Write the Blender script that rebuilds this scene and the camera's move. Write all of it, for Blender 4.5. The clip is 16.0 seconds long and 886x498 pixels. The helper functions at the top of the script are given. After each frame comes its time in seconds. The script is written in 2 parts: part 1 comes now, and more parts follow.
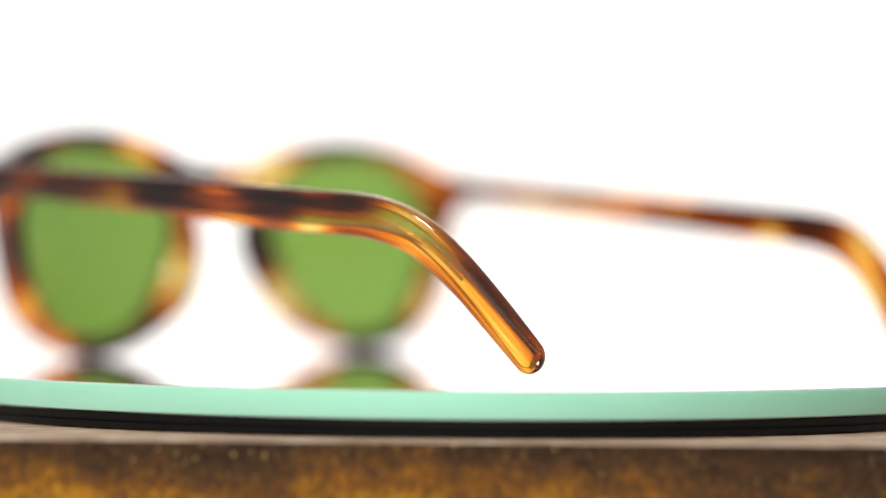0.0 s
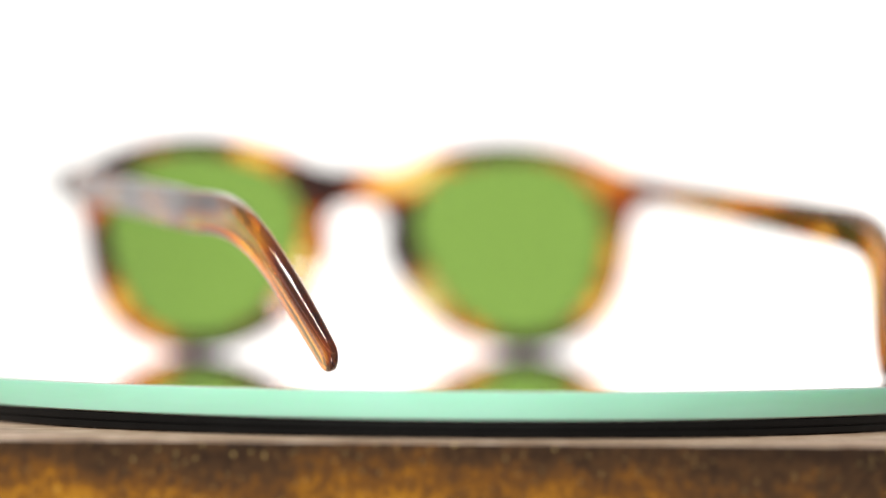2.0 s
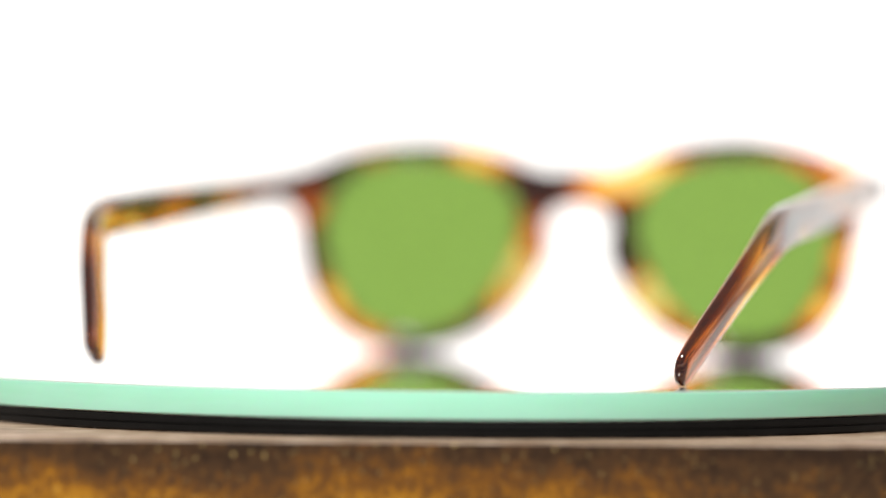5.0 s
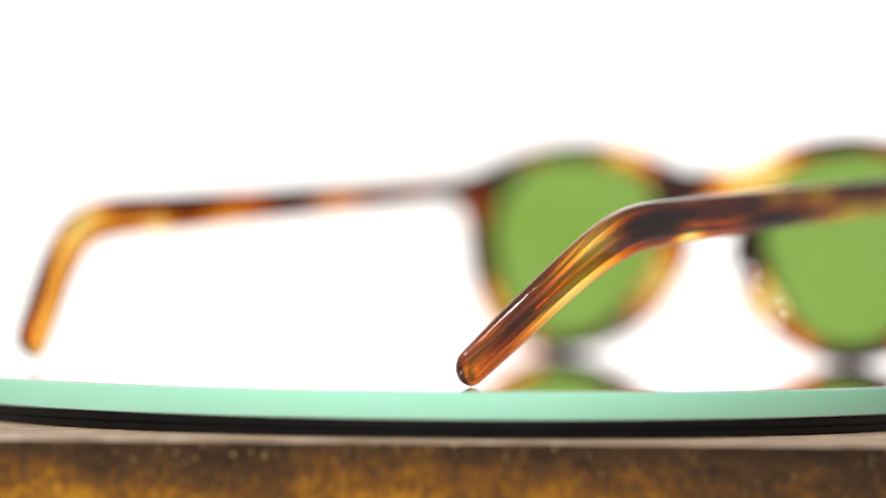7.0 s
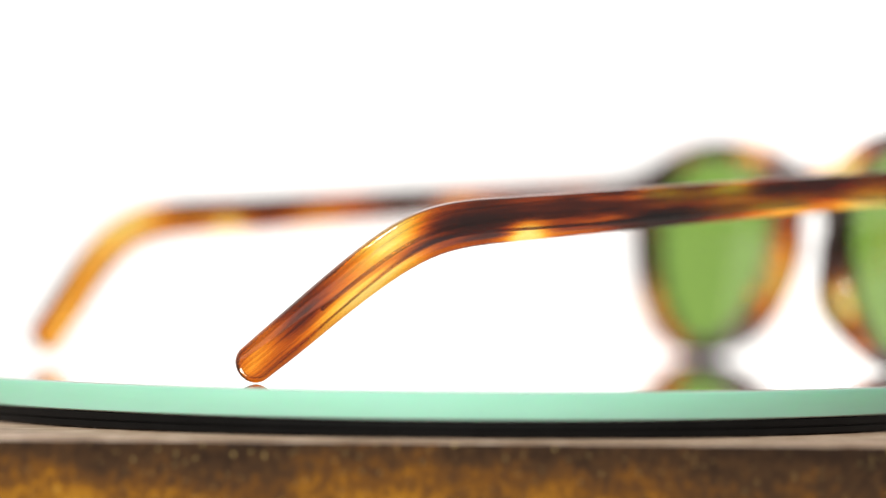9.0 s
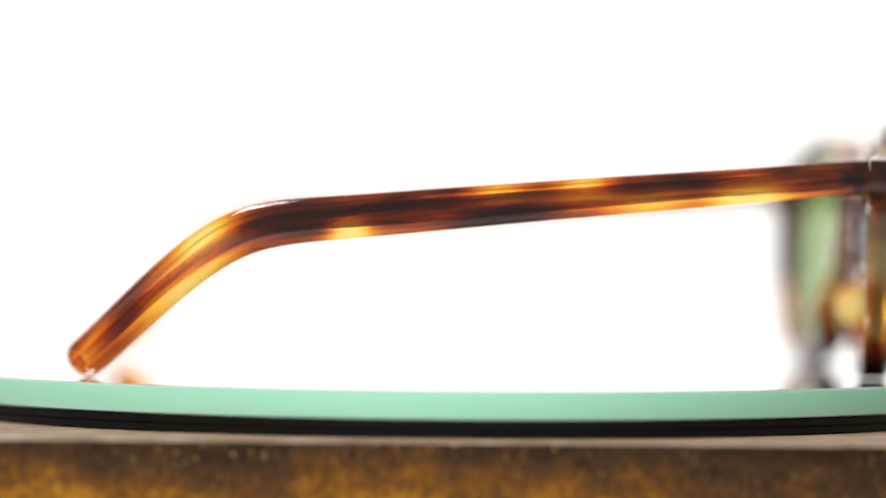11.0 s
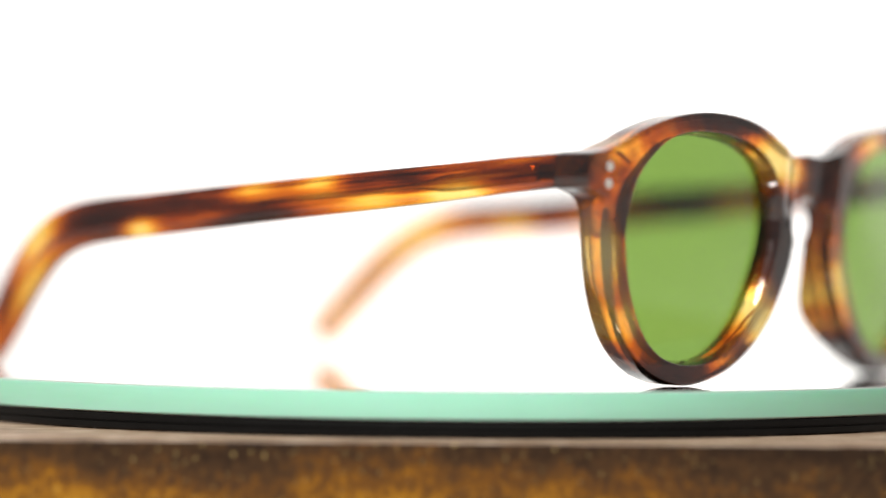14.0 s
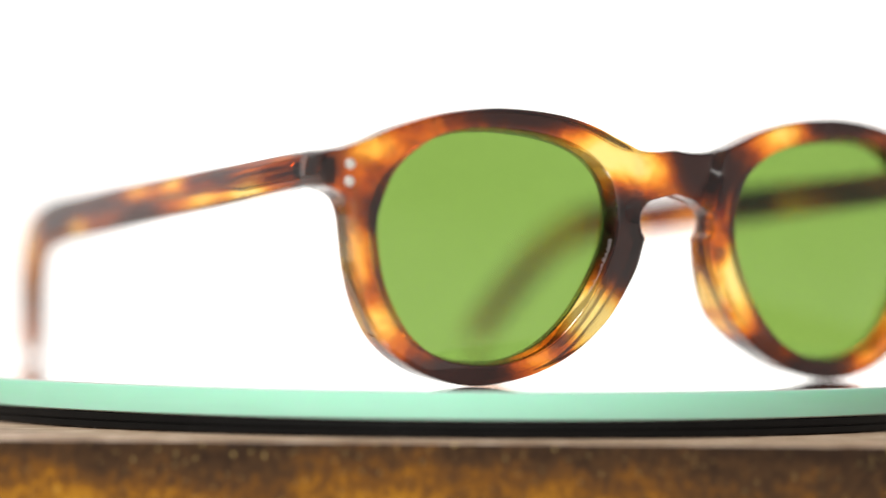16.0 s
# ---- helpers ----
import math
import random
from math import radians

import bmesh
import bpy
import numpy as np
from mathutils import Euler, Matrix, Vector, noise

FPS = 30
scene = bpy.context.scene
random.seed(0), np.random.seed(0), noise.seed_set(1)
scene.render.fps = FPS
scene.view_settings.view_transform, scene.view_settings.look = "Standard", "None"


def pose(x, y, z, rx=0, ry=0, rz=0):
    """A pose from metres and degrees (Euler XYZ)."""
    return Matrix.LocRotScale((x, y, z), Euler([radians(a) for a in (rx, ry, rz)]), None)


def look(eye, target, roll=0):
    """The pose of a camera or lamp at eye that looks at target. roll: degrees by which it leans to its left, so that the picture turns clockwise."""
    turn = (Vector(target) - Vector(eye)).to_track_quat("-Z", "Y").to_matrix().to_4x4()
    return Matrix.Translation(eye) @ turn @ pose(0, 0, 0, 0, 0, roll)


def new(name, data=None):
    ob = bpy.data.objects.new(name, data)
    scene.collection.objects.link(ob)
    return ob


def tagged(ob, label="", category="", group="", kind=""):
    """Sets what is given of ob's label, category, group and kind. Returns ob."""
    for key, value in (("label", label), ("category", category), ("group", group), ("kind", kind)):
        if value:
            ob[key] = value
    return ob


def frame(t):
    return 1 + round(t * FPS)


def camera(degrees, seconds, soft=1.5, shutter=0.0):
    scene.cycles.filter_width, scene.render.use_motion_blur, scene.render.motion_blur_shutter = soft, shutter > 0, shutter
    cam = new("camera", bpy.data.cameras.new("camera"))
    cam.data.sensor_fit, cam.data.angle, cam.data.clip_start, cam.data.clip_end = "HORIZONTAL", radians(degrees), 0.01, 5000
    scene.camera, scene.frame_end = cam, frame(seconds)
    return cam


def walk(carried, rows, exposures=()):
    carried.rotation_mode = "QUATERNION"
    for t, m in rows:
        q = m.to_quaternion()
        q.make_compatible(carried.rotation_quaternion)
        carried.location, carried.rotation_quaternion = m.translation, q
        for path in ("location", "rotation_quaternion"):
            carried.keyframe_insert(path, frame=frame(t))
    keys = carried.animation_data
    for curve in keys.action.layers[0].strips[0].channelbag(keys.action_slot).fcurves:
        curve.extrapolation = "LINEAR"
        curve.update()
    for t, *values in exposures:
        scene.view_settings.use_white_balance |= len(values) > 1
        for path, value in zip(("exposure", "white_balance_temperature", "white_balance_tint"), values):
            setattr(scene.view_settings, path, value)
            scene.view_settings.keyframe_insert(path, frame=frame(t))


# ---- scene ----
cam = camera(15.57, 16.0)
cam.data.dof.use_dof = True
cam.data.dof.focus_distance = 0.540
cam.data.dof.aperture_fstop = 4.4
EYE = Vector((-0.00256, -0.62063, 0.02341))
STILL = look(EYE, EYE + Vector((0, 1, -math.tan(radians(0.078)))), 0.496)
walk(cam, [(0.0, STILL), (16.0, STILL)], [(0.0, -0.10), (2.0, 0.0), (3.5, 0.04), (7.0, -0.03), (9.0, -0.07), (11.3, -0.24), (12.5, -0.24), (13.5, -0.15), (14.5, -0.05), (16.0, 0.0)])

# the turntable goes clockwise at two turns a minute
TURN_0, TURN_RATE = 46.935, 12.016

# ---- light ----
world = bpy.data.worlds.new("studio")
scene.world = world
world.use_nodes = True
world.node_tree.nodes["Background"].inputs[0].default_value = (1.0, 0.98, 0.95, 1)
world.node_tree.nodes["Background"].inputs[1].default_value = 0.40


def area_lamp(name, eye, target, sx, sy, watts, colour):
    data = bpy.data.lights.new(name, "AREA")
    data.shape, data.size, data.size_y = "RECTANGLE", sx, sy
    data.energy, data.color = watts, colour
    ob = new(name, data)
    ob.matrix_world = look(eye, target)
    return ob


area_lamp("softbox_key", (-0.28, -0.50, 0.78), (0, 0, 0), 0.26, 0.20, 9.2, (1.0, 0.97, 0.93))

MM = 0.001


# ---- materials ----
def material(name):
    m = bpy.data.materials.new(name)
    m.use_nodes = True
    return m, m.node_tree, m.node_tree.nodes["Principled BSDF"]


def node(tree, kind, **values):
    n = tree.nodes.new(kind)
    for key, value in values.items():
        n.inputs[key].default_value = value
    return n


def ramp(tree, source, stops):
    r = tree.nodes.new("ShaderNodeValToRGB")
    els = r.color_ramp.elements
    while len(els) < len(stops):
        els.new(0.5)
    for e, (at, c) in zip(els, stops):
        e.position, e.color = at, (*c, 1)
    tree.links.new(source, r.inputs[0])
    return r.outputs[0]


def maths(tree, op, a, b, c=None):
    n = tree.nodes.new("ShaderNodeMath")
    n.operation = op
    for i, v in enumerate((a, b, c)):
        if v is None:
            continue
        if isinstance(v, (int, float)):
            n.inputs[i].default_value = v
        else:
            tree.links.new(v, n.inputs[i])
    return n.outputs[0]


def noise_of(tree, scale, stretch=(1, 1, 1), detail=4.0, rough=0.55, warp=0.0):
    tc = tree.nodes.new("ShaderNodeTexCoord")
    mp = tree.nodes.new("ShaderNodeMapping")
    mp.inputs["Scale"].default_value = stretch
    tree.links.new(tc.outputs["Object"], mp.inputs[0])
    n = node(tree, "ShaderNodeTexNoise", Scale=scale, Detail=detail, Roughness=rough, Distortion=warp)
    tree.links.new(mp.outputs[0], n.inputs["Vector"])
    return n.outputs[0]


def bump(tree, bsdf, height, strength, distance):
    b = node(tree, "ShaderNodeBump", Strength=strength, Distance=distance)
    tree.links.new(height, b.inputs["Height"])
    tree.links.new(b.outputs[0], bsdf.inputs["Normal"])


def grain_noise(tree, stretch, detail, warp):
    """Noise laid along the length of a temple, from its own run, height and side in millimetres."""
    at = tree.nodes.new("ShaderNodeAttribute")
    at.attribute_name = "grain"
    mp = tree.nodes.new("ShaderNodeMapping")
    mp.inputs["Scale"].default_value = (stretch[0], stretch[1], 1.0)
    mp.inputs["Location"].default_value = (0.0, 0.0, stretch[2])
    tree.links.new(at.outputs["Vector"], mp.inputs[0])
    n = node(tree, "ShaderNodeTexNoise", Scale=1.0, Detail=detail, Roughness=0.55, Distortion=warp)
    tree.links.new(mp.outputs[0], n.inputs["Vector"])
    return n.outputs[0]


def tortoise(name, stretch, cloud, clear, dense, streaks=False):
    """Mottled tortoiseshell acetate: clear honey patches between dark brown ones."""
    m, tree, b = material(name)
    at = tree.nodes.new("ShaderNodeAttribute")
    at.attribute_name = "tone"
    if streaks:
        broad = grain_noise(tree, (0.045, 0.55, 0.0), 2.0, 0.4)
        fine = grain_noise(tree, (0.055, 1.9, 4.0), 3.0, 0.15)
    else:
        broad = noise_of(tree, 130.0, stretch, 3.0, 0.55, 1.2)
        fine = noise_of(tree, 420.0, stretch, 2.0, 0.5, 0.8)
    v = maths(tree, "MULTIPLY_ADD", at.outputs["Fac"], 0.44, 0.48)
    v = maths(tree, "ADD", v, maths(tree, "MULTIPLY_ADD", broad, 0.60, -0.30))
    v = maths(tree, "ADD", v, maths(tree, "MULTIPLY_ADD", fine, 0.50 if streaks else 0.20, -0.25 if streaks else -0.10))
    shades = [(0.12, (0.024, 0.006, 0.004)), (0.33, (0.090, 0.014, 0.003)), (0.45, (0.36, 0.055, 0.002)),
                         (0.59, (0.76, 0.20, 0.006)), (0.77, (0.95, 0.52, 0.06)), (0.94, (0.97, 0.72, 0.22))]
    if streaks:
        shades[1:4] = [(0.33, (0.070, 0.011, 0.003)), (0.45, (0.29, 0.046, 0.002)), (0.59, (0.66, 0.185, 0.003))]
    col = ramp(tree, v, [(p, tuple(c ** dense for c in shade)) for p, shade in shades])
    tree.links.new(col, b.inputs["Base Color"])
    b.inputs["Transmission Weight"].default_value = clear
    b.inputs["Roughness"].default_value = cloud
    b.inputs["IOR"].default_value = 1.49
    b.inputs["Coat Weight"].default_value = 0.4
    b.inputs["Coat Roughness"].default_value = 0.03
    bump(tree, b, noise_of(tree, 160.0, (1, 1, 1), 2.0), 0.006 if streaks else 0.04, 0.001)
    return m


def plain(name, colour, rough, metal=0.0, grain=0.08, scale=300.0, relief=0.1):
    m, tree, b = material(name)
    n = noise_of(tree, scale)
    lo = tuple(c * (1 - grain) for c in colour)
    hi = tuple(min(1.0, c * (1 + grain)) for c in colour)
    tree.links.new(ramp(tree, n, [(0.3, lo), (0.7, hi)]), b.inputs["Base Color"])
    b.inputs["Roughness"].default_value = rough
    b.inputs["Metallic"].default_value = metal
    bump(tree, b, noise_of(tree, scale * 3), relief, 0.0002)
    return m


ACETATE = tortoise("tortoiseshell_acetate", (1, 1, 1), 0.05, 0.86, 1.0)
ACETATE_LONG = tortoise("streaked_tortoiseshell", (1.6, 0.45, 1.6), 0.03, 0.92, 1.14, True)
STEEL = plain("bright_steel", (0.90, 0.87, 0.82), 0.45, 0.8)
HINGE = plain("dull_hinge_metal", (0.075, 0.045, 0.028), 0.5, 0.7)
ETCHED = plain("etched_acetate", (0.30, 0.26, 0.27), 0.6)
WIRE = plain("core_wire_brass", (0.92, 0.72, 0.36), 0.22, 1.0)


def green_glass():
    m, tree, b = material("green_lens_glass")
    n = noise_of(tree, 60.0)
    tree.links.new(ramp(tree, n, [(0.3, (0.165, 0.285, 0.050)), (0.7, (0.172, 0.294, 0.054))]), b.inputs["Base Color"])
    b.inputs["Transmission Weight"].default_value = 1.0
    b.inputs["Roughness"].default_value = 0.0
    b.inputs["IOR"].default_value = 1.5
    return m


LENS_GLASS = green_glass()


def mirror_silver():
    m, tree, b = material("mirror_silver")
    n = noise_of(tree, 90.0)
    tree.links.new(ramp(tree, n, [(0.3, (0.93, 0.95, 0.94)), (0.7, (0.96, 0.97, 0.96))]), b.inputs["Base Color"])
    b.inputs["Metallic"].default_value = 1.0
    b.inputs["Roughness"].default_value = 0.015
    return m


def glass_edge():
    """The ground edge of thick float glass: pale green, glowing with the light inside it."""
    m, tree, b = material("green_glass_edge")
    n = noise_of(tree, 70.0, (1, 1, 8), 4.0)
    tree.links.new(ramp(tree, n, [(0.3, (0.42, 0.86, 0.65)), (0.7, (0.45, 0.89, 0.69))]), b.inputs["Base Color"])
    b.inputs["Roughness"].default_value = 0.35
    b.inputs["Subsurface Weight"].default_value = 0.3
    b.inputs["Subsurface Radius"].default_value = (0.004, 0.008, 0.006)
    b.inputs["Subsurface Scale"].default_value = 0.5
    bump(tree, b, noise_of(tree, 500.0, (1, 1, 10)), 0.08, 0.0002)
    return m


MIRROR, EDGE = mirror_silver(), glass_edge()
# the chamfer's grey reflection is painted as its base colour
CHAMFER = plain("glass_chamfer_painted_reflection", (0.42, 0.46, 0.42), 0.4, 0.0, 0.15, 400.0, 0.1)
BLACK = plain("black_plastic", (0.005, 0.005, 0.0052), 0.45, 0.0, 0.3, 200.0, 0.05)
BLACK.node_tree.nodes["Principled BSDF"].inputs["Specular IOR Level"].default_value = 0.2


def patina():
    """Aged brown and gold face of the block, darker and greyer along its upper edge."""
    m, tree, b = material("mottled_bronze_patina")
    tc = tree.nodes.new("ShaderNodeTexCoord")
    sep = tree.nodes.new("ShaderNodeSeparateXYZ")
    tree.links.new(tc.outputs["Object"], sep.inputs[0])
    big = noise_of(tree, 75.0, (1, 1, 1.2), 6.0, 0.62)
    fine = noise_of(tree, 640.0, (1.1, 1, 0.8), 6.0, 0.72)
    speck = noise_of(tree, 1000.0, (1, 1, 0.7), 2.0)
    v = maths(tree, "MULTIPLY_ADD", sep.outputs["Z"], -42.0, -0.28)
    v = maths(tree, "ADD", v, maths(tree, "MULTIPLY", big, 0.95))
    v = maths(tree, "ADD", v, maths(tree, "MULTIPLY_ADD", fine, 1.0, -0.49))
    # the gilding is rubbed away towards one end
    worn = tree.nodes.new("ShaderNodeMapRange")
    worn.interpolation_type = "SMOOTHERSTEP"
    for key, value in ((1, 0.0), (2, 0.075), (3, 0.0), (4, -0.22)):
        worn.inputs[key].default_value = value
    tree.links.new(sep.outputs["X"], worn.inputs[0])
    v = maths(tree, "ADD", v, worn.outputs[0])
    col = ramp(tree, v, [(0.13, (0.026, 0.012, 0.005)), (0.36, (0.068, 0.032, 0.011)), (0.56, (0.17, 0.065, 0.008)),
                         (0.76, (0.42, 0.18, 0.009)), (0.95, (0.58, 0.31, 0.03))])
    mix = tree.nodes.new("ShaderNodeMix")
    mix.data_type = "RGBA"
    tree.links.new(ramp(tree, speck, [(0.655, (0, 0, 0)), (0.73, (0.8, 0.8, 0.8))]), mix.inputs[0])
    tree.links.new(col, mix.inputs[6])
    mix.inputs[7].default_value = (0.45, 0.31, 0.11, 1)
    tree.links.new(mix.outputs[2], b.inputs["Base Color"])
    b.inputs["Roughness"].default_value = 0.42
    b.inputs["Specular IOR Level"].default_value = 0.2
    bump(tree, b, fine, 0.35, 0.0004)
    return m


def worn_top():
    m, tree, b = material("worn_pale_wood")
    n = noise_of(tree, 150.0, (0.5, 2, 1), 8.0, 0.72)
    tree.links.new(ramp(tree, n, [(0.30, (0.07, 0.042, 0.026)), (0.47, (0.28, 0.18, 0.115)), (0.70, (0.60, 0.47, 0.36))]), b.inputs["Base Color"])
    b.inputs["Roughness"].default_value = 0.6
    bump(tree, b, n, 0.3, 0.0004)
    return m


PATINA, WORN = patina(), worn_top()
PAPER = plain("white_paper", (0.82, 0.81, 0.79), 0.8, 0.0, 0.02, 40.0, 0.05)


def glowing_backdrop():
    # the sheet's backlight is put in as its own emission
    m, tree, b = material("white_backdrop_painted_glow")
    b.inputs["Base Color"].default_value = (0.70, 0.70, 0.69, 1)
    b.inputs["Roughness"].default_value = 0.9
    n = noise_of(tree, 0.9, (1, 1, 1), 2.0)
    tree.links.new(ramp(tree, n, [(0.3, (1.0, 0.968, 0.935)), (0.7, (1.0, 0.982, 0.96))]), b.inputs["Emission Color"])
    # the pool of light is painted into the emission, fading towards one side
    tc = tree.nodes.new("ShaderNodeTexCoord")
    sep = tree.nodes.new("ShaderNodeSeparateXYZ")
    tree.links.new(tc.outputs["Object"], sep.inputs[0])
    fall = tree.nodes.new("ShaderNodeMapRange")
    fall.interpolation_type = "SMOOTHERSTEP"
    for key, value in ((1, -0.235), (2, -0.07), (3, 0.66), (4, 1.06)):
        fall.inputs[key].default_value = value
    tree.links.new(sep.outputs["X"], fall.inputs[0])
    # the painted glow also dims on the other side, mostly met in reflections
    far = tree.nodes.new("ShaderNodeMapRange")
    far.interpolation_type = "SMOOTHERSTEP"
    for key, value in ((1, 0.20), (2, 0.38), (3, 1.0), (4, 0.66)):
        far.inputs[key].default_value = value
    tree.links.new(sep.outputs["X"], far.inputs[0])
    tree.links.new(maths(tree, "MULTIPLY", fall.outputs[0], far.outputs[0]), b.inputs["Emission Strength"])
    return m


BACKDROP = glowing_backdrop()


# ---- building ----
def mesh_of(name, verts, faces, mats, slots=None, tone=None, smooth=True, grain=None):
    me = bpy.data.meshes.new(name)
    me.from_pydata([(x * MM, y * MM, z * MM) for x, y, z in verts], [], faces)
    for m in mats:
        me.materials.append(m)
    if slots is not None:
        me.polygons.foreach_set("material_index", slots)
    me.polygons.foreach_set("use_smooth", [smooth] * len(faces))
    if tone is not None:
        me.attributes.new("tone", "FLOAT", "POINT").data.foreach_set("value", tone)
    if grain is not None:
        me.attributes.new("grain", "FLOAT_VECTOR", "POINT").data.foreach_set("vector", grain)
    me.update()
    return me


def finish(me, merge=0.0):
    bm = bmesh.new()
    bm.from_mesh(me)
    if merge:
        bmesh.ops.remove_doubles(bm, verts=bm.verts[:], dist=merge * MM)
    bmesh.ops.recalc_face_normals(bm, faces=bm.faces[:])
    bm.to_mesh(me)
    bm.free()
    return me


def part(name, me, parent, label=""):
    ob = new(name, me)
    ob.parent = parent
    if label:
        ob["label"] = label
    return ob


def lathe(profile, n, slots_of):
    """A turned body from (radius, z) pairs; the ends close on the axis."""
    verts, faces, slots = [], [], []
    for r, z in profile:
        for k in range(n):
            a = 2 * math.pi * k / n
            verts.append((r * math.cos(a), r * math.sin(a), z))
    for i in range(len(profile) - 1):
        for k in range(n):
            k2 = (k + 1) % n
            faces.append((i * n + k, i * n + k2, (i + 1) * n + k2, (i + 1) * n + k))
            slots.append(slots_of(i))
    faces.append(tuple(range(n)))
    slots.append(slots_of(0))
    faces.append(tuple((len(profile) - 1) * n + k for k in reversed(range(n))))
    slots.append(slots_of(len(profile) - 2))
    return verts, faces, slots


def sharp(me, degrees=35):
    """Flat shading across edges steeper than that."""
    bm = bmesh.new()
    bm.from_mesh(me)
    for e in bm.edges:
        if len(e.link_faces) == 2 and e.calc_face_angle(0) > radians(degrees):
            e.smooth = False
    bm.to_mesh(me)
    bm.free()
    return me


# ---- the setting ----
def setting():
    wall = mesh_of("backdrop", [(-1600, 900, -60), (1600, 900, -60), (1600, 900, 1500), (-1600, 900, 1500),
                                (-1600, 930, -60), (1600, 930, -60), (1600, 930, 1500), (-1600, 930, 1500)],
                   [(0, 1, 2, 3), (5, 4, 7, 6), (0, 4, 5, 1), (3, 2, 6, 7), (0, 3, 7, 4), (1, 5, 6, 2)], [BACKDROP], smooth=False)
    tagged(new("backdrop", finish(wall)), "bright white backdrop sheet behind the turntable, its backlight put in as glow", "backdrop", kind="structure")
    top = mesh_of("tabletop", [(-1600, -1200, -62), (1600, -1200, -62), (1600, 930, -62), (-1600, 930, -62),
                               (-1600, -1200, -92), (1600, -1200, -92), (1600, 930, -92), (-1600, 930, -92)],
                  [(0, 1, 2, 3), (5, 4, 7, 6), (0, 4, 5, 1), (3, 2, 6, 7), (0, 3, 7, 4), (1, 5, 6, 2)], [PAPER], smooth=False)
    tagged(new("floor", finish(top)), "white paper-covered tabletop under the display block", "tabletop", kind="structure")


BLOCK_TOP = -7.7


def block():
    """The straight-edged block that carries the turntable; its arrises are rounded by wear."""
    x0, x1, y0, y1, z0 = -160, 160, -108.0, 118, -62
    r, n = 0.9, 5
    ring = []
    verts, faces, slots = [], [], []
    section = [(0, z0)] + [(r - r * math.cos(a), BLOCK_TOP - r + r * math.sin(a)) for a in [math.pi / 2 * i / n for i in range(n + 1)]]
    steps = 160
    for inset, z in section:
        ring = []
        for k in range(steps):
            ring.append((x0 + inset + (x1 - x0 - 2 * inset) * k / steps, y0 + inset))
        ring += [(x1 - inset, y0 + inset), (x1 - inset, y1 - inset), (x0 + inset, y1 - inset)]
        for x, y in ring:
            w = noise.noise((x * 0.06, y * 0.06, 3.0)) * 0.25 + noise.noise((x * 0.35, y * 0.3, 8.0)) * 0.14
            verts.append((x, y + (w if z > BLOCK_TOP - 3 else 0), z + (0.3 * w if inset > 0.9 else 0)))
    m = steps + 3
    for i in range(len(section) - 1):
        for k in range(m):
            k2 = (k + 1) % m
            faces.append((i * m + k, i * m + k2, (i + 1) * m + k2, (i + 1) * m + k))
            slots.append(1 if i >= 3 else 0)
    faces.append(tuple((len(section) - 1) * m + k for k in range(m)))
    slots.append(1)
    faces.append(tuple(reversed(range(m))))
    slots.append(0)
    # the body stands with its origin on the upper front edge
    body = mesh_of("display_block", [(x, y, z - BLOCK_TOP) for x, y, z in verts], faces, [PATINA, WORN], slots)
    ob = new("display_block", finish(body))
    ob.location.z = BLOCK_TOP * MM
    tagged(ob, "brown and gold mottled block with a worn pale top edge", "display block")


def lint():
    """A curled fibre lying on the block beside the platter."""
    path = [Vector((-3.0 + 0.5 * k, 0.25 * math.sin(k * 1.1), 0.12 + 0.22 * max(0, math.sin(k * 0.9)))) for k in range(13)]
    verts, faces = [], []
    for p in path:
        for j in range(5):
            a = 2 * math.pi * j / 5
            verts.append((p[0], p[1] + 0.06 * math.cos(a), p[2] + 0.06 * math.sin(a)))
    for i in range(len(path) - 1):
        for j in range(5):
            faces.append((i * 5 + j, i * 5 + (j + 1) % 5, i * 5 + 5 + (j + 1) % 5, i * 5 + 5 + j))
    ob = new("lint", finish(mesh_of("lint", verts, faces, [PAPER])))
    ob.matrix_world = pose(-0.0573, -0.0812, (BLOCK_TOP - 0.03) * MM, 0, 0, 12)
    tagged(ob, "short curled white lint fibre on the block", "lint")


R_DISC, T_GLASS = 101.9, 4.75


def turntable():
    root = new("mirror_turntable")
    glass = lathe([(R_DISC - 0.3, 0.0), (R_DISC - 0.02, -0.2), (R_DISC, -0.22), (R_DISC, -T_GLASS + 0.2), (R_DISC - 0.02, -T_GLASS + 0.18), (R_DISC - 0.25, -T_GLASS)], 360,
                  lambda i: 2 if i in (0, 4) else 0)
    v, f, s = glass
    s[-2] = 1
    me = sharp(finish(mesh_of("glass_disc", v, f, [EDGE, MIRROR, CHAMFER], s)), 15)
    for p in me.polygons:
        if len(p.vertices) > 4:
            p.use_smooth = False
    part("glass_disc", me, root, "round mirror of thick glass with a pale green edge")
    v, f, s = lathe([(R_DISC - 0.6, -T_GLASS - 0.004), (R_DISC - 0.1, -T_GLASS - 0.25), (R_DISC - 0.1, -6.05), (R_DISC - 0.45, -6.15),
                     (R_DISC - 0.45, -6.3), (R_DISC - 0.15, -6.4), (R_DISC - 0.15, -7.3), (R_DISC - 0.5, BLOCK_TOP + 0.02)], 240, lambda i: 0)
    part("platter", sharp(finish(mesh_of("platter", v, f, [BLACK], s))), root, "black plastic platter with a fine groove")
    return tagged(root, "round mirror turntable with green glass edge on black platter", "turntable")


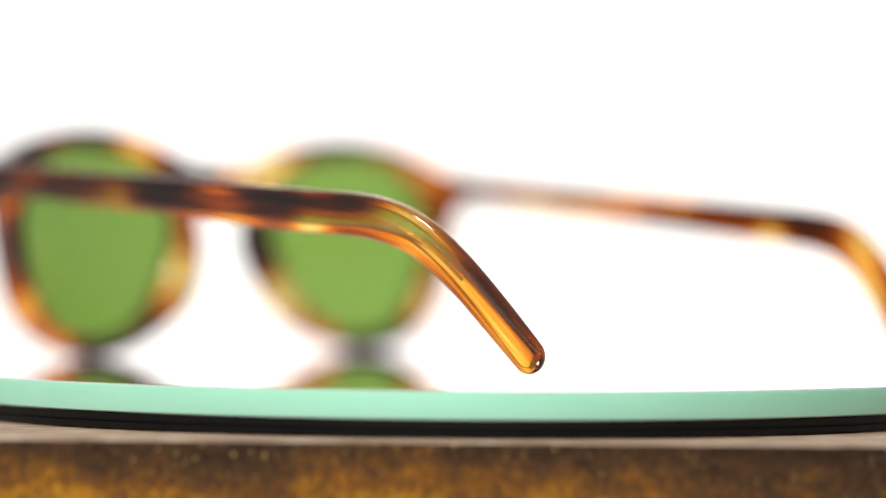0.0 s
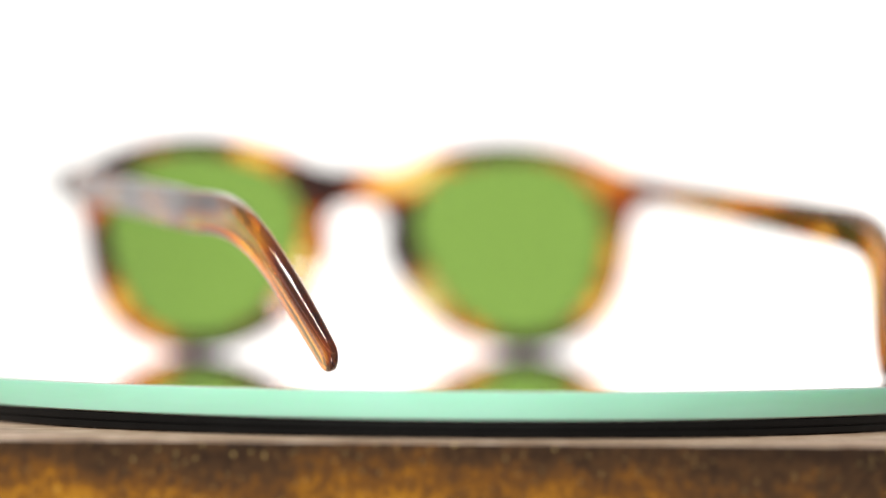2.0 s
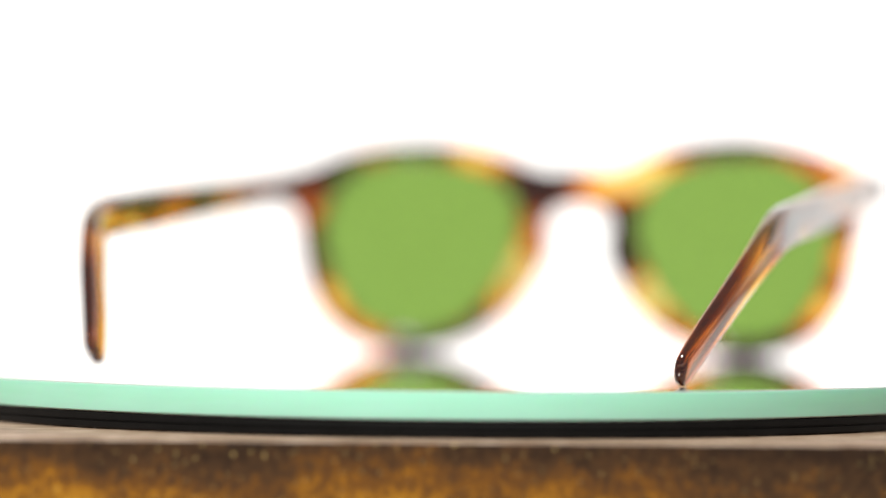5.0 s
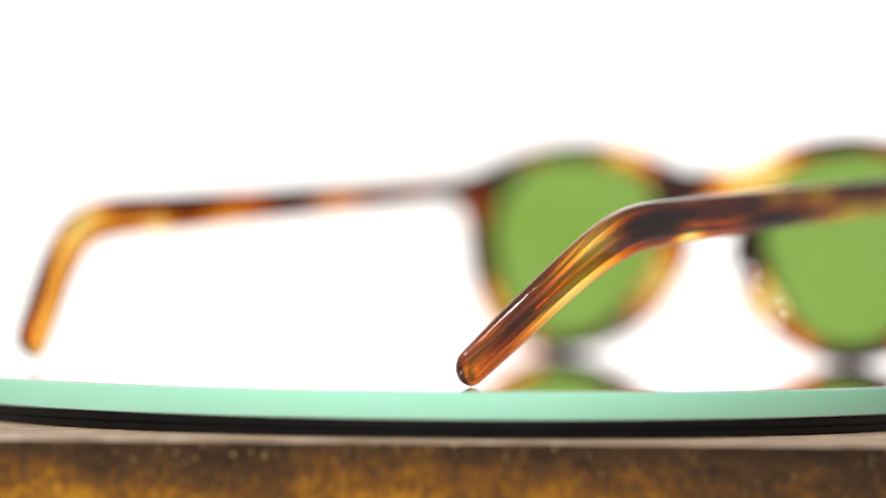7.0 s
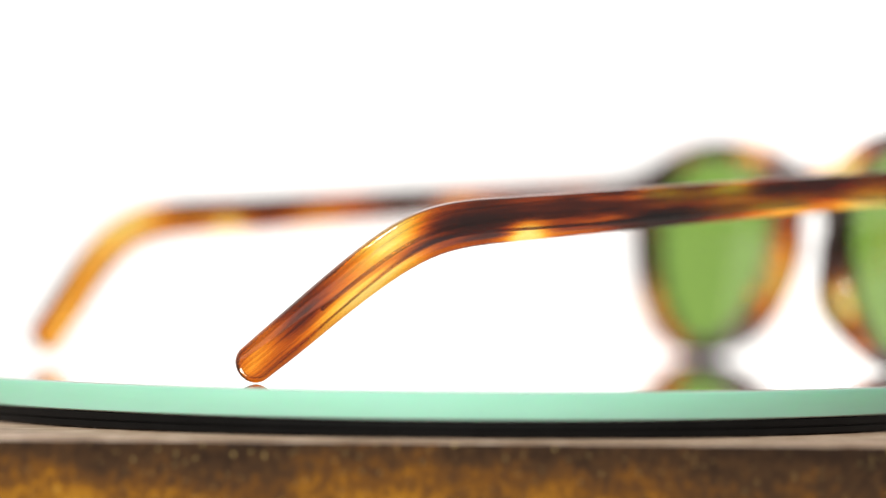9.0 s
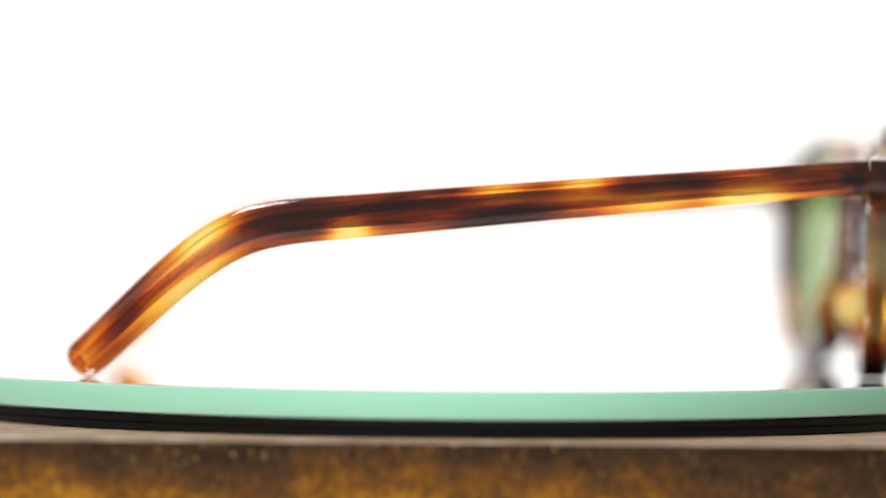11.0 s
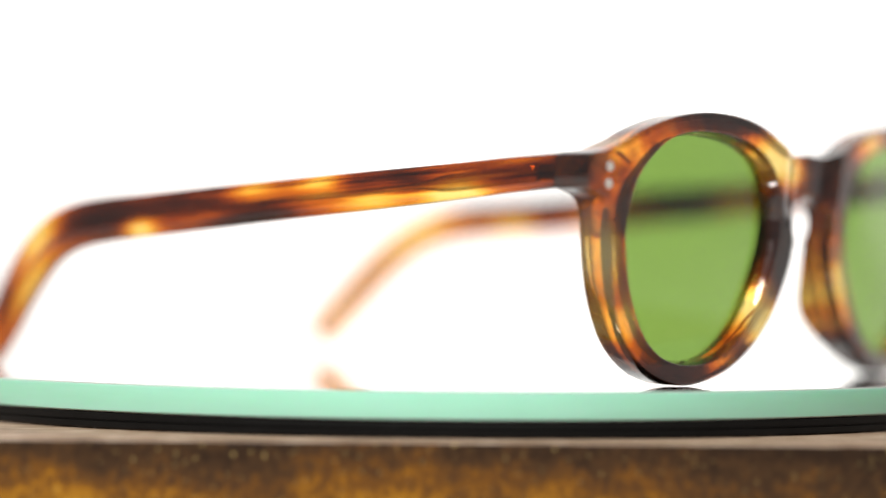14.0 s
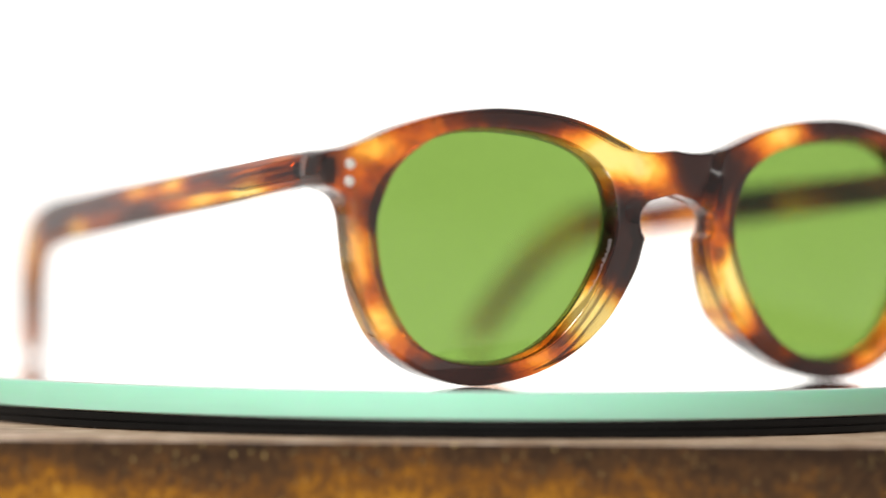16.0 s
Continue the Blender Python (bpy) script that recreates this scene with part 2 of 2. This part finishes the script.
# ---- the sunglasses ----
def blobs(spots, x, z):
    """Sum of soft patches (x, z, radius across, radius up, strength) at a place."""
    return sum(s * math.exp(-((x - a) / rx) ** 2 - ((z - c) / rz) ** 2) for a, c, rx, rz, s in spots)


RIGHT_EYE = [(66, 36, 5, 5, -0.7), (31, 45.5, 11, 2.6, -1.5), (58, 29, 1.6, 7, -0.3), (57.5, 15, 1.5, 4, -0.35), (59.5, 12, 2.5, 7, 0.8), (39, 2.4, 8, 2.6, -1.6),
             (9.5, 24, 5, 7.5, -1.7), (-4, 37, 5, 5, -1.0), (57, 39, 5, 3, 0.7), (15, 39, 5, 3, 1.2), (8, 36.5, 6, 3, 1.3), (15, 12.5, 5, 4.5, 2.2),
             (55, 10, 3, 3, 0.9), (61, 22, 2.2, 7, 1.2), (24, 3.5, 5, 2.5, 0.4), (45, 43, 4, 3, 0.1)]
LEFT_EYE = [(-53, 38, 6, 4, -1.4), (-36, 45.5, 8, 2.6, -1.4), (-56, 23, 3, 5, -1.2), (-32, 2.4, 8, 2.6, -1.5), (-10, 36, 4.5, 4, -1.4), (-12, 26, 2.2, 2.2, -0.7),
            (-22, 43, 5, 3, 0.9), (-13.5, 18, 5, 8, 1.5), (-9.5, 22, 2, 2.5, -0.9), (-12.5, 12, 2, 2, -0.6), (-59, 32, 3, 4, 0.3), (-53, 11, 4, 4, 0.7), (-20, 6, 4, 3, -0.6), (-45, 4, 4, 3, 0.3), (-66, 36, 5, 5, -0.95),
            (0, 36, 4, 4, 0.4)]

OUTER = [(0.0, 39.8), (3.1, 39.5), (6.0, 39.5), (8.2, 39.8), (12.2, 41.2), (17.6, 43.4), (23.2, 44.9), (29.4, 45.7), (36.5, 45.9), (43.9, 45.1), (48.7, 44.0), (53.4, 42.5),
         (58.2, 40.4), (62.2, 39.0), (65.8, 38.4), (66.4, 37.9), (66.4, 33.2), (65.9, 32.7), (63.6, 32.0), (61.9, 30.8), (60.9, 28.4), (60.4, 25.3), (59.5, 19.3), (57.9, 13.4), (55.6, 8.9),
         (52.3, 5.4), (47.9, 2.6), (43.0, 0.9), (37.2, 0.1), (31.8, 0.7), (26.3, 2.1), (21.3, 4.3), (17.2, 7.0), (13.0, 11.0), (10.5, 14.6), (8.9, 17.4), (7.6, 20.2), (6.7, 23.6), (6.5, 24.6),
         (7.2, 25.9), (7.5, 27.6), (6.8, 29.4), (4.6, 31.2), (2.0, 32.1), (0.0, 32.4)]
# the front lip of the lens opening
APERTURE = [(36.7, 42.7), (29.6, 42.2), (23.4, 41.0), (18.0, 38.7), (14.4, 35.4), (12.7, 31.8), (12.1, 28.0), (12.5, 24.3), (13.5, 21.2), (15.2, 17.5), (18.0, 12.9), (21.2, 9.2), (24.8, 6.4),
            (28.6, 4.6), (32.4, 3.7), (37.3, 3.5), (42.1, 4.1), (46.2, 5.6), (49.8, 8.4), (52.7, 12.5), (54.9, 17.2), (56.0, 21.8), (56.6, 26.6), (55.6, 31.4), (53.7, 35.6), (50.3, 38.9), (47.0, 41.0), (42.6, 42.3)]
SEAT = 0.75
LC = (35.4, 23.6)


def smooth_chain(pts, closed, per):
    """Centripetal-like Catmull-Rom through the points, `per` samples a span."""
    out, n = [], len(pts)
    for i in range(n if closed else n - 1):
        get = (lambda j: pts[j % n]) if closed else (lambda j: pts[max(0, min(n - 1, j))])
        p0, p1, p2, p3 = (Vector(get(i + k)) for k in (-1, 0, 1, 2))
        d1, d2, d3 = max((p1 - p0).length, 1e-3) ** 0.5, max((p2 - p1).length, 1e-3) ** 0.5, max((p3 - p2).length, 1e-3) ** 0.5
        m2 = (p2 - p1) + d2 * ((p3 - p2) / d3 - (p3 - p1) / (d2 + d3))
        m1 = (p2 - p1) + d2 * ((p1 - p0) / d1 - (p2 - p0) / (d1 + d2))
        for k in range(per):
            t = k / per
            h = (2 * t ** 3 - 3 * t ** 2 + 1, t ** 3 - 2 * t ** 2 + t, -2 * t ** 3 + 3 * t ** 2, t ** 3 - t ** 2)
            out.append(p1 * h[0] + m1 * h[1] + p2 * h[2] + m2 * h[3])
    if not closed:
        out.append(Vector(pts[-1]))
    return out


def polar_radius(chain):
    """The radius round the lens centre as a function of the angle."""
    table = sorted((math.atan2(p[1] - LC[1], p[0] - LC[0]), math.hypot(p[0] - LC[0], p[1] - LC[1])) for p in chain)
    angles = np.array([a for a, _ in table])
    radii = np.array([r for _, r in table])
    return lambda a: float(np.interp(a, angles, radii, period=2 * math.pi))


def step(a, b, x):
    t = max(0.0, min(1.0, (x - a) / (b - a)))
    return t * t * (3 - 2 * t)


def front_y(x, z=36.0):
    """Front face of the frame: a gentle bow that leans back below."""
    return 80.1 - 0.0014 * x * x + 0.075 * (z - 35.0)


def bridge_set(x, z):
    """How far the bridge is cut back from the front face: a soft ramp on one side, a crease on the other."""
    return 1.9 * (1 - (step(4.0, 12.0, x) if x > 0 else step(6.2 + 0.22 * (z - 31), 7.6 + 0.22 * (z - 31), -x))) * step(27.0, 31.5, z)


def front_frame(root):
    outer = smooth_chain(OUTER, False, 9)
    seam = 14
    outer += [Vector((0.0, 32.7 + 7.4 * k / seam)) for k in range(1, seam)]
    radius_in = polar_radius(smooth_chain(APERTURE, True, 6))
    verts, faces, tone = [], [], []
    across = 18
    n = len(outer)
    for side in (1, -1):
        base = len(verts)
        spots = RIGHT_EYE + [s for s in LEFT_EYE if s[0] > -15] if side > 0 else LEFT_EYE + [s for s in RIGHT_EYE if s[0] < 15]
        size = 0
        for k, po in enumerate(outer):
            a = math.atan2(po[1] - LC[1], po[0] - LC[0])
            ri = radius_in(a) - SEAT
            pi = Vector((LC[0] + ri * math.cos(a), LC[1] + ri * math.sin(a)))
            at_seam = po[0] < 0.02
            wide = (po - pi).length
            bev = 0.0 if at_seam else 0.75 - 0.55 * step(62.5, 65.0, po[0])
            profile = []
            # (share from the aperture to the rim, front offset or None, back offset or None)
            lip = SEAT + 0.16
            us = [lip / wide + (1 - (lip + bev) / wide) * i / across for i in range(across + 1)]
            deep = 5.4 + 1.3 * step(56, 64, po[0])
            pad = 3.0 * math.exp(-((a % (2 * math.pi) - 3.62) / 0.33) ** 2)

            def back(u):
                return deep + pad * step(0.25, 0.9, u)
            profile.append((0.0, 2.9))
            profile.append((0.45 * SEAT / wide, 1.5))
            profile.append((0.86 * SEAT / wide, 0.28))
            profile.append(((SEAT + 0.02) / wide, 0.06))
            profile += [(u, 0.0) for u in us]
            if not at_seam:
                profile += [(1 - 0.36 * bev / wide, 0.10), (1 - 0.1 * bev / wide, 0.36 * bev), (1.0, bev), (1.0, back(1.0) * 0.4), (1.0, back(1.0) * 0.6), (1.0, back(1) - bev),
                            (1 - 0.1 * bev / wide, back(1) - 0.36 * bev), (1 - 0.36 * bev / wide, back(1) - 0.1)]
            else:
                profile += [(1.0, deep * q) for q in (0.0, 0.1, 0.2, 0.4, 0.6, 0.8, 0.9, 1.0)]
            profile += [(u, back(u)) for u in reversed(us)]
            profile.append((0.5 * SEAT / wide, deep - 0.12))
            profile.append((0.1 * SEAT / wide, deep - 0.4))
            profile.append((0.0, deep - 0.8))
            size = len(profile)
            for u, d in profile:
                q = pi.lerp(po, u)
                y = front_y(q[0], q[1]) - d - bridge_set(side * q[0], q[1]) * max(0.0, 1 - d / deep)
                verts.append((side * q[0], y, q[1]))
                tone.append(blobs(spots, side * q[0], q[1]) - 0.05 + 0.35 * noise.noise((side * q[0] * 0.16, y * 0.16, q[1] * 0.16)))
        for k in range(n):
            k2 = (k + 1) % n
            seam_face = outer[k][0] < 0.02 and outer[k2][0] < 0.02
            for j in range(size):
                j2 = (j + 1) % size
                if seam_face and 4 + across <= j < 4 + across + 8:
                    continue
                faces.append((base + k * size + j, base + k2 * size + j, base + k2 * size + j2, base + k * size + j2))
    me = finish(mesh_of("front_frame", verts, faces, [ACETATE], None, tone), 0.01)
    return part("front_frame", sharp(me, 50), root, "tortoiseshell acetate front with a keyhole bridge")


def engraving(frame_part):
    """A row of tiny etched strokes on the nasal wall of the lens opening, too small to read."""
    radius_in = polar_radius(smooth_chain(APERTURE, True, 6))
    rng = random.Random(5)
    verts, faces = [], []
    for k in range(26):
        a0 = math.pi - 0.04 + 0.46 * k / 26
        high = rng.choice((0.35, 0.6, 0.8))
        lift = rng.choice((0.0, 0.12))
        base = len(verts)
        for a in (a0, a0 + 0.007):
            for d in (0.75 + lift, 0.75 + lift + high):
                r = radius_in((a + math.pi) % (2 * math.pi) - math.pi) - 0.14 * SEAT - 0.23 * (d - 0.28)
                for inward in (0.03, -0.12):
                    x, z = LC[0] + (r - inward) * math.cos(a), LC[1] + (r - inward) * math.sin(a)
                    verts.append((x, front_y(x, z) - d, z))
        faces += [tuple(base + i for i in q) for q in ((0, 1, 3, 2), (4, 6, 7, 5), (0, 4, 5, 1), (2, 3, 7, 6), (0, 2, 6, 4), (1, 5, 7, 3))]
    me = finish(mesh_of("engraving", verts, faces, [ETCHED], smooth=False))
    part("engraving", me, frame_part, "fine silver strokes etched inside the rim")


def lens(root, side):
    radius_in = polar_radius(smooth_chain(APERTURE, True, 6))
    verts, faces = [], []
    na, nr, thick = 96, 10, 1.7

    def bulge(x, z):
        return front_y(x, z) - 2.75 + 0.9 * (1 - ((x - LC[0]) ** 2 + (z - LC[1]) ** 2) / 480)
    for face in (0, 1):
        verts.append((side * LC[0], bulge(*LC) - face * thick, LC[1]))
        for i in range(1, nr + 1):
            for k in range(na):
                a = 2 * math.pi * k / na - math.pi
                r = (radius_in(a) - SEAT + 0.3) * i / nr
                x, z = LC[0] + r * math.cos(a), LC[1] + r * math.sin(a)
                verts.append((side * x, bulge(x, z) - face * thick, z))
    half = 1 + nr * na
    for face in (0, 1):
        o = face * half
        for k in range(na):
            faces.append((o, o + 1 + k, o + 1 + (k + 1) % na))
            for i in range(nr - 1):
                a, b = o + 1 + i * na, o + 1 + (i + 1) * na
                faces.append((a + k, b + k, b + (k + 1) % na, a + (k + 1) % na))
    rim = 1 + (nr - 1) * na
    for k in range(na):
        faces.append((rim + k, rim + (k + 1) % na, half + rim + (k + 1) % na, half + rim + k))
    me = sharp(finish(mesh_of("lens", verts, faces, [LENS_GLASS])), 50)
    ob = part("lens", me, root, "clear bottle-green glass lens")
    return ob


# outer face x, y, middle height z, height across, thickness
SPINE = [(66.2, 67.35, 35.55, 5.7, 3.6), (66.2, 58.0, 34.9, 5.9, 3.6), (66.1, 49.0, 34.0, 6.1, 3.5), (65.8, 31.0, 32.5, 6.6, 3.4), (65.6, 12.0, 30.95, 6.9, 3.4), (65.5, -8.0, 29.15, 7.4, 3.4),
         (65.3, -22.0, 27.9, 7.6, 3.5), (65.2, -31.0, 27.1, 7.9, 3.6), (65.0, -37.5, 25.8, 8.1, 3.7), (64.2, -43.5, 23.1, 8.1, 3.6), (62.0, -50.0, 18.2, 7.8, 3.5), (59.4, -56.0, 12.8, 7.5, 3.4),
         (56.7, -61.3, 7.7, 7.3, 3.1), (54.5, -66.2, 3.32, 6.9, 2.5)]
# the other ear piece is bent a little further back
LEFT_EAR = [(64.0, -33.5, 27.2, 7.5, 3.5), (63.4, -41.0, 26.0, 7.5, 3.5), (62.5, -46.5, 24.0, 7.4, 3.5), (60.9, -51.0, 20.8, 7.3, 3.5), (58.9, -56.0, 15.8, 7.1, 3.4),
            (56.0, -61.6, 8.7, 7.0, 3.1), (53.8, -66.0, 3.2, 6.7, 2.5)]
# patches at height 1.25 and -1.25 paint edge-on darkness and dark reflections
RIGHT_TEMPLE = [(68, 0, 7, 3, -0.35), (47, -0.7, 6, 0.6, 1.5), (30, -0.6, 8, 0.7, 0.8), (19, 0.6, 5, 0.6, 0.9), (4, 0.6, 5, 0.6, 0.8), (5, -0.6, 8, 0.7, -0.9), (-10, 0.4, 12, 0.7, -0.6),
                (-21, -0.7, 3.5, 0.5, 1.8), (-32, 0.05, 9, 0.65, -0.8), (-46, 0.7, 5, 0.7, 1.3), (-48, -0.6, 6, 0.5, 0.7), (-59, 0.3, 4, 0.6, -0.55), (-66, 0, 4, 1, 0.35), (36, 0.7, 6, 0.5, -0.9),
                (-30, 0.55, 8, 0.12, 0.45), (-26, 0.5, 8, 0.6, -0.25), (27, 0.5, 5, 0.6, -0.6), (-60, 1.25, 8, 0.2, -1.3),
                (-53, -0.55, 9, 0.4, 0.45), (-52, -1.25, 14, 0.2, -0.9)]
# the -46 streak is a painted gold highlight, the 1.25 patch painted edge-on darkness
LEFT_TEMPLE = [(68, 0, 7, 3, -0.5), (45, 0.0, 8, 0.8, -0.6), (28, -0.3, 4, 0.6, 0.8), (16, 0.2, 7, 0.8, -1.2), (-5, -0.6, 6, 0.6, 0.7), (-14, 0.5, 10, 0.6, -0.8), (-24, -0.7, 4, 0.5, 1.4),
               (-34, 0.6, 7, 0.5, -0.6), (-48, 0.2, 8, 0.8, 0.85), (-61, 0.75, 5, 0.4, -0.7), (-63, -0.4, 5, 0.6, 0.6),
               (-46, 0.15, 11, 0.25, 0.8), (-45, 0.7, 7, 0.35, 0.5), (-56, 0, 11, 2.0, 0.22), (-60, 1.25, 8, 0.2, -1.3)]


def swept(path, shape, tips, tone_of=None):
    """A tube with the cross-section shape(i) in (out, up) pairs along path; tips: rounding steps at the far end."""
    verts, faces, tone = [], [], []
    n, run = len(path), 0.0
    m = len(shape(0))
    rings = 0
    for i, p in enumerate(path):
        d = (path[min(n - 1, i + 1)] - path[max(0, i - 1)]).normalized()
        run += (p - path[max(0, i - 1)]).length
        lean = radians(8) * (1 - step(-54, -36, p[1]))
        out = Vector((math.cos(lean), 0, -math.sin(lean)))
        out = (out - d * out.dot(d)).normalized()
        up = out.cross(d).normalized()
        if up.z < 0:
            up = -up
        if out.x < 0:
            out = -out
        stations = [(p, 1.0)]
        if i == n - 1:
            stations += [(p + d * (tips * math.sin(math.pi / 2 * k / 8)), max(0.03, math.cos(math.pi / 2 * k / 8))) for k in range(1, 9)]
        for c, s in stations:
            for o, u in shape(i):
                q = c + out * o * s ** 0.8 + up * u * s
                verts.append(q[:])
                if tone_of:
                    tone.append(tone_of(i, q, u, run + (c - p).length))
            rings += 1
    for i in range(rings - 1):
        for j in range(m):
            j2 = (j + 1) % m
            faces.append((i * m + j, i * m + j2, (i + 1) * m + j2, (i + 1) * m + j))
    faces.append(tuple(range(m)))
    faces.append(tuple((rings - 1) * m + j for j in reversed(range(m))))
    return verts, faces, tone


def rounded(wide, high, power, m=44):
    out = []
    for k in range(m):
        a = 2 * math.pi * (k + 0.5) / m
        c, s = math.cos(a), math.sin(a)
        out.append((math.copysign(abs(c) ** power, c) * wide / 2, math.copysign(abs(s) ** power, s) * high / 2))
    return out


def temple(root, side):
    chain = smooth_chain(SPINE if side > 0 else SPINE[:7] + LEFT_EAR, False, 8)
    for _ in range(14):
        chain = [chain[0]] + [(a + 2 * b + c) / 4 for a, b, c in zip(chain, chain[1:], chain[2:])] + [chain[-1]]
    path = [Vector((p[0] - p[4] / 2, p[1], p[2])) for p in chain]
    spots = RIGHT_TEMPLE if side > 0 else LEFT_TEMPLE

    def shape(i):
        p = chain[i]
        return rounded(p[4], p[3], 0.40 + 0.26 * (1 - step(-55, 0, p[1])), 80)

    grain = []

    def tone_of(i, q, u, run):
        p = chain[i]
        grain.extend((run, u, side * 7.0))
        return 0.85 * blobs(spots, q[1], 2 * u / p[3]) + 0.06
    verts, faces, tone = swept(path, shape, 3.0, tone_of)
    hinge_at = Vector((62.5, 67.8, 35.4))
    rise = Matrix.Rotation(radians(-0.75), 4, "X") if side < 0 else Matrix.Identity(4)

    def placed(v):
        q = rise @ (Vector(v) - hinge_at) + hinge_at
        return (side * q[0], q[1], q[2])
    me = sharp(finish(mesh_of("temple", [placed(v) for v in verts], faces, [ACETATE_LONG], None, tone, True, grain)), 60)
    ob = part("temple", me, root, "streaked tortoiseshell acetate temple with a curved ear tip")
    # the metal core inside: a flat blade at the hinge that narrows to a round wire
    core = [p for p in chain if -56 < p[1] < 64.0]
    cpath = [Vector((p[0] - p[4] / 2, p[1], p[2] - 0.1)) for p in core]

    def wire(i):
        y = core[i][1]
        flat = step(38, 46, y)
        thin = 0.75 + 0.45 * step(-45, 0, y)
        return rounded(thin, thin + 1.8 * flat, 1.0 - 0.4 * flat, 12)
    verts, faces, _ = swept(cpath, wire, 0.4)
    me = finish(mesh_of("core_wire", [placed(v) for v in verts], faces, [WIRE]))
    part("core_wire", me, ob, "brass core wire set inside the acetate")
    # hinge: two leaves and a barrel on the inner side
    verts, faces, _ = lathe([(0.05, 2.1), (0.9, 2.1), (1.05, 1.9), (1.05, -1.9), (0.9, -2.1), (0.05, -2.1)], 18, lambda i: 0)
    cyl = [(0.85 * x + 61.3, 0.85 * y + 66.2, z + 35.5) for x, y, z in verts]
    nv = len(cyl)
    leaf = [(61.9 + a, 60.5 + b, 34.2 + c) for a in (0, 0.8) for b in (0, 6.6) for c in (0, 2.4)]
    faces = faces + [tuple(nv + i for i in q) for q in ((0, 1, 3, 2), (4, 6, 7, 5), (0, 4, 5, 1), (2, 3, 7, 6), (0, 2, 6, 4), (1, 5, 7, 3))]
    me = sharp(finish(mesh_of("hinge", [placed(v) for v in cyl + leaf], faces, [HINGE])), 40)
    part("hinge", me, ob, "small dull metal barrel hinge")
    return ob


def rivet(root, side, z):
    verts, faces, _ = lathe([(0.05, 0.12), (0.55, 0.11), (0.80, 0.07), (0.86, -0.02), (0.86, -0.6), (0.05, -0.6)], 20, lambda i: 0)
    x0 = 61.6
    y0 = front_y(x0, z)
    me = finish(mesh_of("rivet", [(side * (x0 + a), y0 + c + 0.09 * -(a / 1.0), z + b) for a, b, c in verts], faces, [STEEL]))
    part("rivet", me, root, "small round silver rivet")


def sunglasses():
    root = new("sunglasses")
    engraving(front_frame(root))
    for side in (1, -1):
        lens(root, side)
        temple(root, side)
        for z in (36.3, 33.5):
            rivet(root, side, z)
    return tagged(root, "tortoiseshell acetate sunglasses with green lenses, standing open on the mirror", "sunglasses")


setting()
block()
lint()
TABLE = turntable()
GLASSES = sunglasses()


def motions():
    times = [i * 0.2 for i in range(81)]
    walk(TABLE, [(t, pose(0, 0, 0, 0, 0, TURN_0 - TURN_RATE * t)) for t in times])
    on_disc = pose(5.4 * MM, 0, 0, 0, 0, -3.0)
    walk(GLASSES, [(t, pose(0, 0, 0, 0, 0, TURN_0 - TURN_RATE * t) @ on_disc) for t in times])


motions()
